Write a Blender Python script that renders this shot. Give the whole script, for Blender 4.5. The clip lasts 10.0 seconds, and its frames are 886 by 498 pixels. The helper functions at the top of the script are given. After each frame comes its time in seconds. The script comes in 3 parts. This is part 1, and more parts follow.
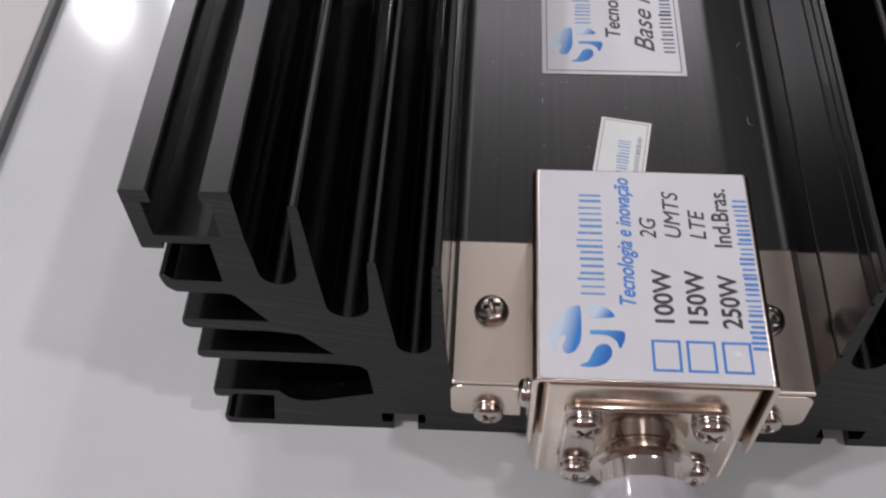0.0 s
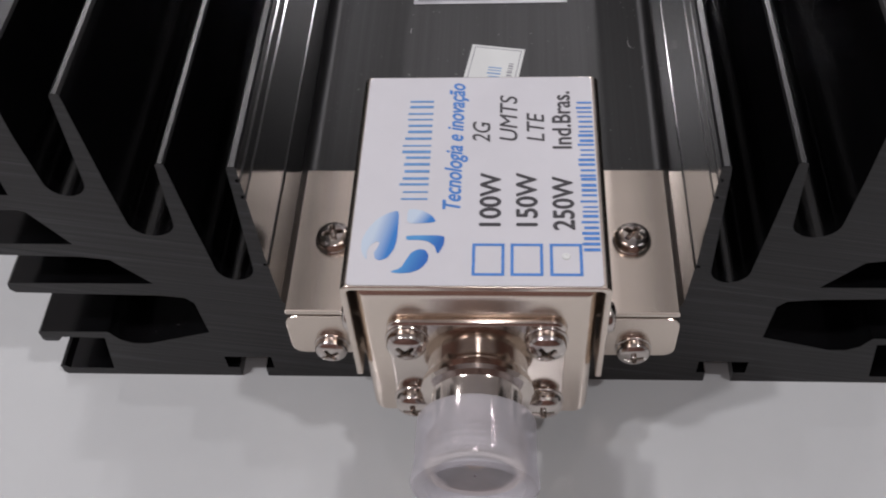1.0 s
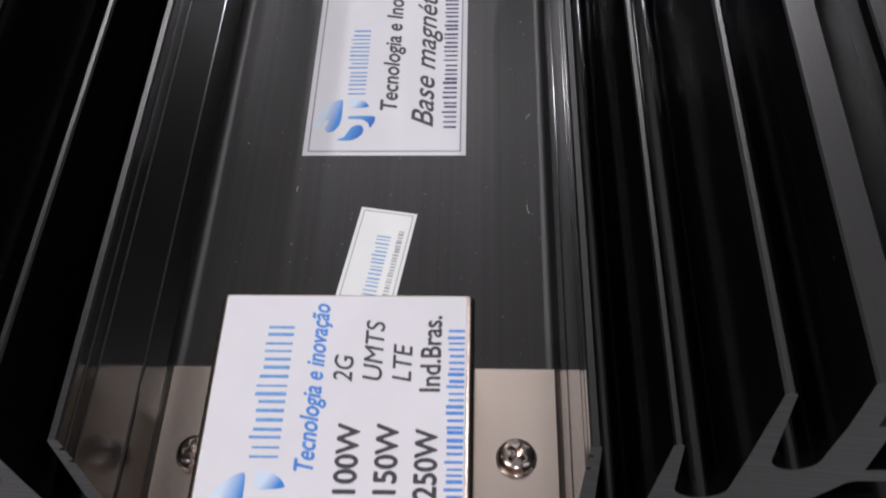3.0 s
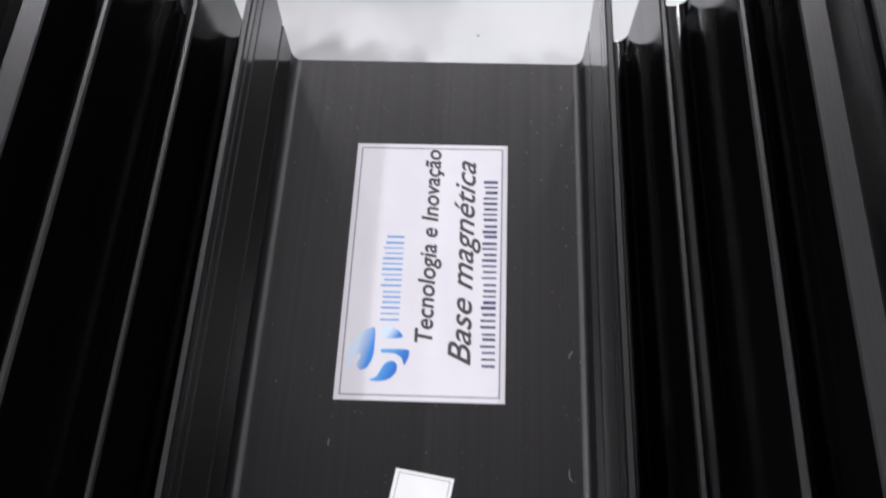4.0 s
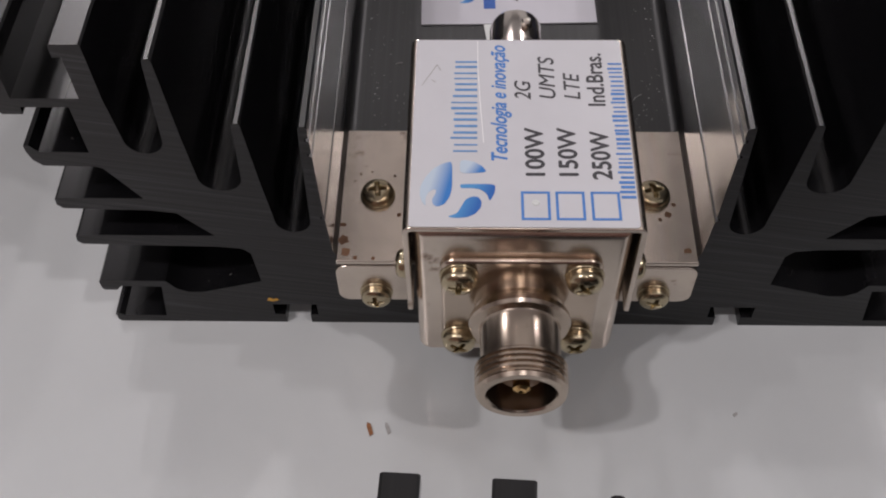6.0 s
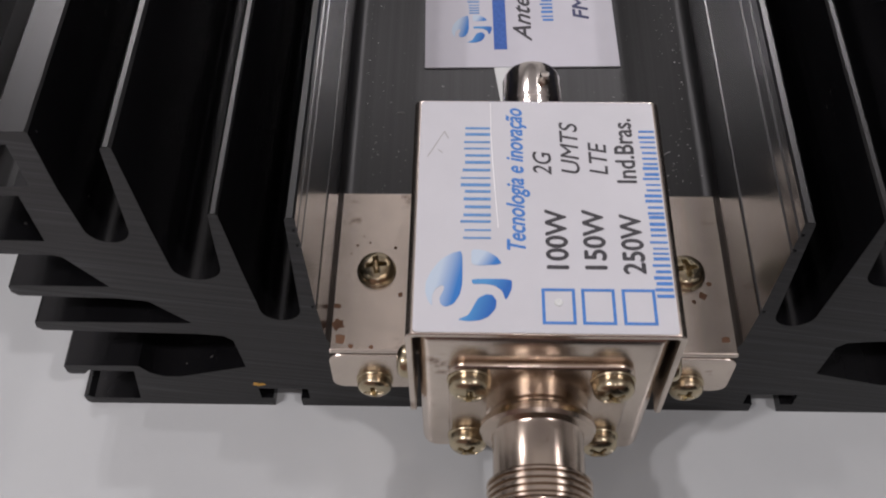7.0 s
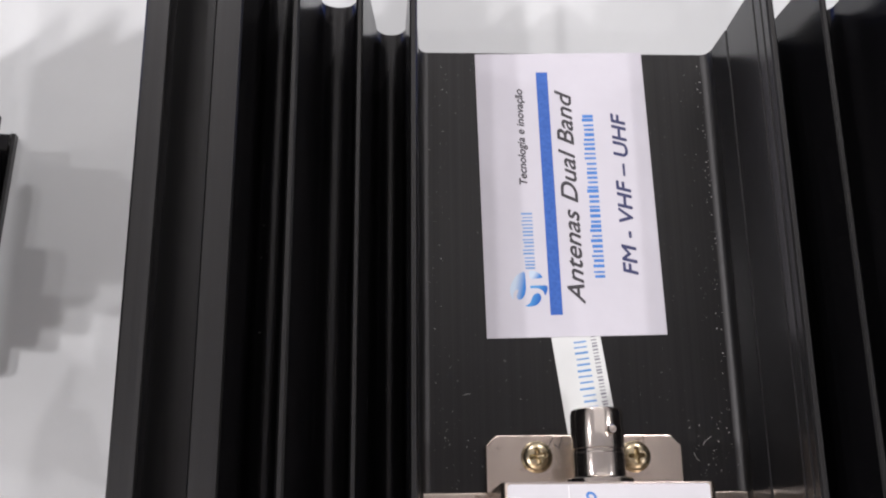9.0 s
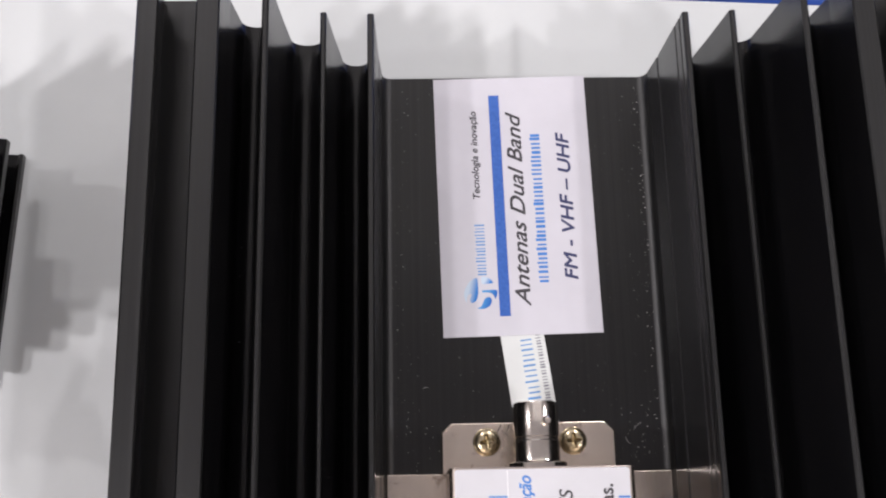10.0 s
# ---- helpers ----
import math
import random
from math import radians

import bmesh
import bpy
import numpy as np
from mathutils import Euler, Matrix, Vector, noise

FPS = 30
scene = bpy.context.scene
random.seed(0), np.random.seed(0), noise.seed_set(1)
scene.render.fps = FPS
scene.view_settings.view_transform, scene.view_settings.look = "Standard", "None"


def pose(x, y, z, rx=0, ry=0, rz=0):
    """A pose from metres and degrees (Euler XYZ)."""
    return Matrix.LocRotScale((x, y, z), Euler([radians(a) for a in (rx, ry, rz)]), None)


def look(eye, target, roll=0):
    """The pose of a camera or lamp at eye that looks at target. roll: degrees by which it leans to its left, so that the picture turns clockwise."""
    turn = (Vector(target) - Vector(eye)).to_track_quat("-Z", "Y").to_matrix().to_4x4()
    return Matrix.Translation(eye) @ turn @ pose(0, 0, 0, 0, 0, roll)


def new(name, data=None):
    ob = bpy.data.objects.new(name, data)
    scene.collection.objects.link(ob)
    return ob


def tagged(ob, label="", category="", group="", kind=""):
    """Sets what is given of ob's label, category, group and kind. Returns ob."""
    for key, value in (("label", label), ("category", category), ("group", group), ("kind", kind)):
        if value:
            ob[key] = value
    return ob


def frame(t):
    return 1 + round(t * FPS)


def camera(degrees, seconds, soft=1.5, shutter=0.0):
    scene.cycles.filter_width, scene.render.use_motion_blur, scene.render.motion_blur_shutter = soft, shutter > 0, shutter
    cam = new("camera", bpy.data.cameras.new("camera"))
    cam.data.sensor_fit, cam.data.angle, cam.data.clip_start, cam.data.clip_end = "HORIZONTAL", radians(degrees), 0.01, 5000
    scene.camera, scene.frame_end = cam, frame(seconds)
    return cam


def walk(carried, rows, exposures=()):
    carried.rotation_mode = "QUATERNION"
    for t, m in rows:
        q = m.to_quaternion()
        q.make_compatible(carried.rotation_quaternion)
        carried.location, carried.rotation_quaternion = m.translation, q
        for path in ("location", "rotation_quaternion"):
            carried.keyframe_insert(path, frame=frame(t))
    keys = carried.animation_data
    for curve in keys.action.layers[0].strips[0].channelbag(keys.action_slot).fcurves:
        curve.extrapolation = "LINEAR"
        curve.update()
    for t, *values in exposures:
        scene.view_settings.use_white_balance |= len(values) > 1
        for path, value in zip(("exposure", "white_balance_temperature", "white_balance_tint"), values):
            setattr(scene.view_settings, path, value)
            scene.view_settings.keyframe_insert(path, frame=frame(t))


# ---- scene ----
cam = camera(46.57, 10.0, soft=2.0, shutter=0.18)
PATH = [
    (0, (-0.02739, -0.09507, 0.19732), (-0.03670, 0.02153, 0.03510), -1.99),
    (0.3, (-0.02181, -0.09945, 0.18444), (-0.02847, 0.01809, 0.02277), -1.46),
    (0.5, (-0.01501, -0.10108, 0.17812), (-0.02354, 0.01871, 0.01820), -2.25),
    (1, (0.00514, -0.10098, 0.17112), (-0.00788, 0.02101, 0.01317), -4.61),
    (1.5, (0.01695, -0.10158, 0.16489), (0.00462, 0.02382, 0.00957), -5.22),
    (2, (0.02252, -0.09504, 0.16452), (0.01049, 0.02903, 0.00811), -5.14),
    (2.5, (0.02306, -0.08055, 0.17061), (0.01218, 0.04160, 0.01261), -4.16),
    (2.7, (0.02285, -0.07216, 0.17523), (0.01328, 0.04856, 0.01606), -3.54),
    (3.8, (0.01532, -0.00999, 0.21006), (0.00914, 0.09366, 0.03913), -1.99),
    (4, (0.01322, 0.00671, 0.21406), (0.00466, 0.10672, 0.04107), -2.76),
    (4.2, (0.00423, 0.02439, 0.21713), (-0.00307, 0.12219, 0.04282), -1.19),
    (4.5, (-0.01102, 0.05237, 0.22373), (-0.01911, 0.14736, 0.04792), -1.64),
    (5, (-0.04242, 0.09438, 0.22804), (-0.04759, 0.18813, 0.05145), 0.26),
    (5.5, (-0.06496, 0.12121, 0.20986), (-0.07167, 0.22134, 0.03686), -0.10),
    (5.7, (-0.07207, 0.12305, 0.19720), (-0.08022, 0.23373, 0.03082), -0.72),
    (6.8, (-0.07330, 0.13886, 0.17232), (-0.08466, 0.25760, 0.01179), -2.13),
    (7, (-0.07642, 0.15167, 0.17586), (-0.08530, 0.26370, 0.01042), -0.99),
    (7.5, (-0.07631, 0.18726, 0.17932), (-0.08654, 0.27311, -0.00102), -2.93),
    (8, (-0.08336, 0.21088, 0.19046), (-0.08675, 0.28217, 0.00363), 1.06),
    (8.3, (-0.09195, 0.21827, 0.20824), (-0.09135, 0.28962, 0.02140), 3.51),
    (8.5, (-0.09842, 0.22993, 0.22547), (-0.09621, 0.29543, 0.03652), 4.94),
    (9, (-0.10702, 0.25180, 0.24265), (-0.10213, 0.31028, 0.05146), 7.18),
    (9.5, (-0.11340, 0.25921, 0.25556), (-0.10590, 0.31282, 0.06302), 9.69),
    (10, (-0.09625, 0.25709, 0.27425), (-0.09287, 0.30688, 0.08058), 5.59),
]
EXPOSURES = [(0, -0.08, 6500, 10), (1, -0.06, 6500, 10), (2, 0.03, 6500, 10), (2.7, 0.15, 6480, 10), (3.8, 0.71, 6330, 10), (4.2, 0.62, 6330, 10), (4.6, 0.18, 6550, 10), (5, -0.15, 6680, 10), (5.5, -0.25, 6720, 11),
             (6.8, -0.12, 6620, 11), (7.5, 0.05, 6580, 10), (8.3, 0.40, 6580, 10), (9, 0.55, 6600, 10), (10, 0.55, 6620, 10)]
walk(cam, [(t, look(eye, target, roll)) for t, eye, target, roll in PATH], EXPOSURES)

# ---- light: a closed white room with round ceiling lamps ----
world = bpy.data.worlds.new("room_air")
world.use_nodes = True
world.node_tree.nodes["Background"].inputs["Color"].default_value = (0.8, 0.85, 1.0, 1)
world.node_tree.nodes["Background"].inputs["Strength"].default_value = 0.05
scene.world = world
CEILING = 1.75
LAMPS = [  # x, y, watts
    (0.93, -0.36, 9.0),
    (-1.20, -0.40, 12.0),
    (-0.92, -0.46, 8.0),
    (-1.14, 2.11, 8.0),
    (-0.86, 2.12, 10.0),
    (0.60, 2.25, 15.5),
    (1.50, 1.10, 4.0),
    (-1.75, 0.80, 8.0),
    (0.05, -1.00, 3.0),
]

# Weak fill light added above the boxes to lift their plates.
FILL_PANEL = (0.0, 1.30, 1.5, 1.2, 1.4)  # x, y, width, depth, watts

MM = 0.001
R = random.Random(7)


# ---- materials ----
def material(name, base, rough=0.5, metal=0.0, spec=0.5):
    m = bpy.data.materials.new(name)
    m.use_nodes = True
    p = m.node_tree.nodes["Principled BSDF"]
    p.inputs["Base Color"].default_value = (*base, 1)
    p.inputs["Roughness"].default_value = rough
    p.inputs["Metallic"].default_value = metal
    p.inputs["Specular IOR Level"].default_value = spec
    return m, m.node_tree.nodes, m.node_tree.links, p


def coords(nodes, links, scale, kind="Object"):
    c = nodes.new("ShaderNodeTexCoord")
    mp = nodes.new("ShaderNodeMapping")
    mp.inputs["Scale"].default_value = scale
    links.new(c.outputs[kind], mp.inputs["Vector"])
    return mp.outputs["Vector"]


def noise_tex(nodes, links, vec, scale, detail=4.0, rough=0.6):
    n = nodes.new("ShaderNodeTexNoise")
    n.inputs["Scale"].default_value = scale
    n.inputs["Detail"].default_value = detail
    n.inputs["Roughness"].default_value = rough
    links.new(vec, n.inputs["Vector"])
    return n.outputs["Fac"]


def ramp(nodes, links, fac, stops):
    r = nodes.new("ShaderNodeValToRGB")
    e = r.color_ramp.elements
    while len(e) < len(stops):
        e.new(0.5)
    for k, (at, col) in zip(e, stops):
        k.position, k.color = at, (*col, 1)
    links.new(fac, r.inputs["Fac"])
    return r.outputs["Color"]


def grey(v):
    return (v, v, v)


def bump(nodes, links, fac, p, strength, dist):
    b = nodes.new("ShaderNodeBump")
    b.inputs["Strength"].default_value = strength
    b.inputs["Distance"].default_value = dist
    links.new(fac, b.inputs["Height"])
    links.new(b.outputs["Normal"], p.inputs["Normal"])
    return b


def mat_anodised(name, dust, deep, rough):
    """Black anodised aluminium, drawn along its length, with dust specks."""
    m, n, l, p = material(name, grey(deep), rough, 0.0, 0.45)
    streak = noise_tex(n, l, coords(n, l, (700, 3, 700)), 1.0, 4)
    broad = noise_tex(n, l, coords(n, l, (30, 12, 30)), 1.0, 5)
    l.new(ramp(n, l, broad, [(0.3, grey(rough * 0.8)), (0.7, grey(rough * 1.2))]), p.inputs["Roughness"])
    speck = noise_tex(n, l, coords(n, l, (1, 1, 1)), 1100.0, 2)
    patch_ = noise_tex(n, l, coords(n, l, (1, 1, 1)), 45.0, 3)
    spots = n.new("ShaderNodeMath")
    spots.operation = "MULTIPLY"
    l.new(ramp(n, l, speck, [(dust, grey(0)), (dust + 0.03, grey(1))]), spots.inputs[0])
    l.new(ramp(n, l, patch_, [(0.45, grey(0)), (0.65, grey(1))]), spots.inputs[1])
    mix = n.new("ShaderNodeMix")
    mix.data_type = "RGBA"
    l.new(ramp(n, l, broad, [(0.3, (deep * 0.6, deep * 0.6, deep * 0.7)), (0.75, (deep * 1.4, deep * 1.36, deep * 1.5))]), mix.inputs["A"])
    mix.inputs["B"].default_value = (0.12, 0.115, 0.11, 1)
    l.new(spots.outputs["Value"], mix.inputs["Factor"])
    l.new(mix.outputs["Result"], p.inputs["Base Color"])
    bump(n, l, streak, p, 0.025, 0.0002)
    return m


def mat_channel(name="brushed_channel", tone=0.054, rough=0.30):
    """Channel floor: black finish brushed along its length, with a dull metal sheen and pale specks."""
    m, n, l, p = material(name, grey(tone), rough, 1.0)
    p.inputs["Anisotropic"].default_value = 0.6
    across = n.new("ShaderNodeVectorTransform")
    across.vector_type, across.convert_from, across.convert_to = "VECTOR", "OBJECT", "WORLD"
    across.inputs["Vector"].default_value = (1, 0, 0)
    l.new(across.outputs["Vector"], p.inputs["Tangent"])
    streak = noise_tex(n, l, coords(n, l, (1600, 3, 1600)), 1.0, 4)
    l.new(ramp(n, l, streak, [(0.3, grey(rough * 0.93)), (0.7, grey(rough * 1.07))]), p.inputs["Roughness"])
    tint = ramp(n, l, streak, [(0.3, grey(tone * 0.91)), (0.7, grey(tone * 1.09))])
    speck = noise_tex(n, l, coords(n, l, (1, 1, 1)), 900.0, 2)
    mix = n.new("ShaderNodeMix")
    mix.data_type = "RGBA"
    l.new(ramp(n, l, speck, [(0.70, grey(0)), (0.75, grey(0.35))]), mix.inputs["Factor"])
    l.new(tint, mix.inputs["A"])
    mix.inputs["B"].default_value = (0.35, 0.34, 0.33, 1)
    l.new(mix.outputs["Result"], p.inputs["Base Color"])
    return m


def mat_lit_metal(name, tone, rough):
    """Streaked metallic black, lightened to imitate faces that catch the lamps' light."""
    m, n, l, p = material(name, grey(tone), rough, 1.0)
    streak = noise_tex(n, l, coords(n, l, (1900, 3, 1900)), 1.0, 4)
    l.new(ramp(n, l, streak, [(0.3, grey(tone * 0.93)), (0.7, grey(tone * 1.07))]), p.inputs["Base Color"])
    l.new(ramp(n, l, streak, [(0.3, grey(rough * 0.9)), (0.7, grey(rough * 1.1))]), p.inputs["Roughness"])
    return m


def mat_sawn():
    """Sawn end of the profile: dark, with slanting saw lines."""
    m, n, l, p = material("sawn_black", (0.0035, 0.0037, 0.0042), 0.46, 0.0, 0.6)
    p.inputs["Anisotropic"].default_value = 0.8
    along = n.new("ShaderNodeVectorTransform")
    along.vector_type, along.convert_from, along.convert_to = "VECTOR", "OBJECT", "WORLD"
    along.inputs["Vector"].default_value = (0, 0, 1)
    l.new(along.outputs["Vector"], p.inputs["Tangent"])
    c = n.new("ShaderNodeTexCoord")
    mp = n.new("ShaderNodeMapping")
    turn = n.new("ShaderNodeMapping")
    turn.inputs["Rotation"].default_value = (0, radians(-11), 0)
    mp.inputs["Scale"].default_value = (18, 1, 1000)
    l.new(c.outputs["Object"], turn.inputs["Vector"])
    l.new(turn.outputs["Vector"], mp.inputs["Vector"])
    lines = noise_tex(n, l, mp.outputs["Vector"], 1.0, 3)
    l.new(ramp(n, l, lines, [(0.40, (0.0022, 0.0024, 0.0029)), (0.56, (0.0058, 0.0064, 0.0073)), (0.68, (0.030, 0.032, 0.035))]), p.inputs["Base Color"])
    bump(n, l, lines, p, 0.55, 0.0003)
    return m


def mat_nickel(name, base, rough, stain=0.0):
    m, n, l, p = material(name, base, rough, 1.0)
    v = coords(n, l, (1, 1, 1))
    f = noise_tex(n, l, v, 90.0, 5)
    g = noise_tex(n, l, v, 220.0, 4)
    l.new(ramp(n, l, g, [(0.3, grey(rough * 0.97)), (0.7, grey(rough * 1.04))]), p.inputs["Roughness"])
    dark = tuple(c * (0.975 - stain) for c in base)
    tint = ramp(n, l, f, [(0.32, dark), (0.6, base)])
    if stain:
        spots = noise_tex(n, l, coords(n, l, (1, 1, 1)), 95.0, 7, 0.72)
        mix = n.new("ShaderNodeMix")
        mix.data_type = "RGBA"
        l.new(ramp(n, l, spots, [(0.60, grey(0)), (0.67, grey(0.7))]), mix.inputs["Factor"])
        l.new(tint, mix.inputs["A"])
        mix.inputs["B"].default_value = (0.16, 0.085, 0.045, 1)
        tint = mix.outputs["Result"]
    l.new(tint, p.inputs["Base Color"])
    return m


def mat_paper(name, base, rough=0.4):
    m, n, l, p = material(name, base, rough, 0.0, 0.45)
    f = noise_tex(n, l, coords(n, l, (1, 1, 1)), 60.0, 6)
    l.new(ramp(n, l, f, [(0.3, tuple(c * 0.93 for c in base)), (0.7, base)]), p.inputs["Base Color"])
    bump(n, l, noise_tex(n, l, coords(n, l, (1, 1, 1)), 40.0, 2), p, 0.06, 0.001)
    return m


def mat_ink(name, base, rough=0.4):
    m, n, l, p = material(name, base, rough, 0.0, 0.4)
    f = noise_tex(n, l, coords(n, l, (1, 1, 1)), 1500.0, 2)
    l.new(ramp(n, l, f, [(0.3, base), (0.75, tuple(min(1, c * 1.25 + 0.015) for c in base))]), p.inputs["Base Color"])
    return m


def mat_fade(name, light, deep, a, b):
    """Print that fades from light to deep blue across its width and along its length."""
    m, n, l, p = material(name, deep, 0.4, 0.0, 0.4)
    c = n.new("ShaderNodeTexCoord")
    s = n.new("ShaderNodeSeparateXYZ")
    l.new(c.outputs["Generated"], s.inputs["Vector"])
    add = n.new("ShaderNodeMath")
    add.operation = "MULTIPLY_ADD"
    l.new(s.outputs["Y"], add.inputs[0])
    add.inputs[1].default_value = -b
    l.new(s.outputs["X"], add.inputs[2])
    l.new(ramp(n, l, add.outputs["Value"], [(a, light), (0.7, deep)]), p.inputs["Base Color"])
    return m


def mat_table():
    m, n, l, p = material("white_laminate", (0.72, 0.73, 0.73), 0.16, 0.0, 0.34)
    f = noise_tex(n, l, coords(n, l, (1, 1, 1)), 14.0, 6)
    l.new(ramp(n, l, f, [(0.3, (0.565, 0.585, 0.585)), (0.7, (0.63, 0.65, 0.645))]), p.inputs["Base Color"])
    g = noise_tex(n, l, coords(n, l, (1, 1, 1)), 35.0, 5)
    l.new(ramp(n, l, g, [(0.3, grey(0.08)), (0.7, grey(0.14))]), p.inputs["Roughness"])
    return m


def mat_plastic():
    """Milky translucent cap."""
    m, n, l, p = material("milky_plastic", (0.74, 0.735, 0.745), 0.5, 0.0, 0.25)
    t = n.new("ShaderNodeBsdfTransparent")
    t.inputs["Color"].default_value = (0.95, 0.94, 0.98, 1)
    mix = n.new("ShaderNodeMixShader")
    f = noise_tex(n, l, coords(n, l, (1, 1, 1)), 120.0, 3)
    l.new(ramp(n, l, f, [(0.3, grey(0.30)), (0.7, grey(0.36))]), mix.inputs["Fac"])
    l.new(t.outputs["BSDF"], mix.inputs[1])
    l.new(p.outputs["BSDF"], mix.inputs[2])
    l.new(mix.outputs["Shader"], n["Material Output"].inputs["Surface"])
    return m


def mat_wall(name, base, rough=0.7):
    m, n, l, p = material(name, base, rough)
    f = noise_tex(n, l, coords(n, l, (1, 1, 1)), 3.0, 6)
    l.new(ramp(n, l, f, [(0.3, tuple(c * 0.92 for c in base)), (0.7, base)]), p.inputs["Base Color"])
    return m


BLACK, DUSTY, SAWN, SATIN = mat_anodised("black_anodised", 0.74, 0.0028, 0.13), mat_anodised("dusty_black_anodised", 0.715, 0.006, 0.24), mat_sawn(), mat_channel()
# Both tones are raised for light caught on fin tops and corner fillets.
LIT_TOP, FILLET = mat_lit_metal("lit_top_black", 0.056, 0.32), mat_lit_metal("lit_fillet", 0.075, 0.46)
NICKEL = mat_nickel("nickel_plate", (0.82, 0.72, 0.63), 0.24)
NICKEL_OLD = mat_nickel("tarnished_nickel_plate", (0.77, 0.67, 0.58), 0.26, 0.13)
CHROME = mat_nickel("polished_nickel", (0.70, 0.63, 0.57), 0.12)
BRIGHT = mat_nickel("satin_nickel", (0.82, 0.755, 0.69), 0.13)
BRONZE = mat_nickel("dull_nickel", (0.58, 0.485, 0.40), 0.22, 0.12)
ZINC = mat_nickel("yellow_zinc", (0.55, 0.47, 0.32), 0.24, 0.1)
STEEL = mat_nickel("zinc_steel", (0.62, 0.57, 0.53), 0.12)
GOLD = mat_nickel("gold_contact", (0.75, 0.50, 0.22), 0.22)
PTFE = mat_paper("brown_insulator", (0.30, 0.20, 0.13))
PAPER = mat_paper("white_vinyl", (0.62, 0.62, 0.645), 0.35)
CARD = mat_paper("white_card", (0.60, 0.59, 0.635), 0.45)
STRIP = mat_paper("cream_label", (0.70, 0.72, 0.70), 0.4)
INK = mat_ink("black_ink", (0.035, 0.033, 0.038))
BLUE = mat_ink("blue_ink", (0.05, 0.185, 0.50))
NAVY = mat_ink("navy_ink", (0.03, 0.035, 0.10))
PALE = mat_ink("pale_blue_ink", (0.10, 0.25, 0.50))
CREASE = mat_ink("bare_paper", (0.85, 0.85, 0.85))
BORDER = mat_ink("grey_border_ink", (0.20, 0.20, 0.23))
RIBBON = mat_ink("royal_blue_ink", (0.028, 0.10, 0.37))
FADE = mat_fade("fading_blue_print", (0.52, 0.62, 0.72), (0.03, 0.19, 0.54), 0.12, 0.40)
DEEP = mat_fade("deep_blue_print", (0.08, 0.30, 0.60), (0.02, 0.13, 0.45), 0.1, 0.3)
TABLE, PLASTIC = mat_table(), mat_plastic()
RUST = mat_ink("orange_flake", (0.26, 0.11, 0.045))
OCHRE = mat_ink("yellow_paint", (0.62, 0.33, 0.03))
DUST = mat_ink("grey_dust", (0.35, 0.34, 0.33))


# ---- mesh helpers ----
def part(name, bm, mats, parent, label="", smooth=False, bevel=0.0, soft_angle=0):
    me = bpy.data.meshes.new(name)
    bm.to_mesh(me)
    bm.free()
    for m in mats if isinstance(mats, (list, tuple)) else [mats]:
        me.materials.append(m)
    if smooth or soft_angle:
        for f in me.polygons:
            f.use_smooth = True
        if soft_angle:
            me.set_sharp_from_angle(angle=radians(soft_angle))
    ob = new(name, me)
    if bevel:
        b = ob.modifiers.new("edge", "BEVEL")
        b.width, b.segments, b.limit_method, b.angle_limit = bevel, 2, "ANGLE", radians(40)
    if parent:
        ob.parent = parent
    if label:
        ob["label"] = label
    return ob


def thing(name, m, label, category, group="", kind=""):
    ob = new(name)
    ob.empty_display_size = 0.01
    ob.matrix_world = m
    return tagged(ob, label, category, group, kind)


def prism(outline, y0, y1, axis="y"):
    """Extrudes an outline in mm. axis y: the outline lies in x, z; z: in x, y; x: in y, z. End faces take slot 1."""
    bm = bmesh.new()

    def at(a, b, c):
        return {"y": (a, c, b), "z": (a, b, c), "x": (c, a, b)}[axis]

    rows = [[bm.verts.new(Vector(at(a, b, c)) * MM) for a, b in outline] for c in (y0, y1)]
    n = len(outline)
    for i in range(n):
        j = (i + 1) % n
        bm.faces.new((rows[0][i], rows[0][j], rows[1][j], rows[1][i]))
    for r in rows:
        bm.faces.new(r).material_index = 1
    bmesh.ops.recalc_face_normals(bm, faces=bm.faces)
    return bm


def box(x0, x1, y0, y1, z0, z1):
    return prism([(x0, z0), (x1, z0), (x1, z1), (x0, z1)], y0, y1)


def plain(bm):
    for f in bm.faces:
        f.material_index = 0
    return bm


def lathe(profile, segs=48, axis="y", at=(0, 0, 0), close=False):
    """Turns (radius, along) in mm round an axis through at."""
    bm = bmesh.new()
    rings = []
    for r, a in profile:
        ring = []
        for k in range(segs):
            t = 2 * math.pi * k / segs
            u, v = r * math.cos(t), r * math.sin(t)
            p = {"y": (u, a, v), "z": (u, v, a), "x": (a, u, v)}[axis]
            ring.append(bm.verts.new((Vector(p) + Vector(at)) * MM))
        rings.append(ring)
    pairs = list(zip(rings, rings[1:]))
    if close:
        pairs.append((rings[-1], rings[0]))
    for a, b in pairs:
        for k in range(segs):
            j = (k + 1) % segs
            bm.faces.new((a[k], a[j], b[j], b[k]))
    if not close:
        for r in (rings[0], rings[-1]):
            bm.faces.new(r)
    bmesh.ops.recalc_face_normals(bm, faces=bm.faces)
    return bm


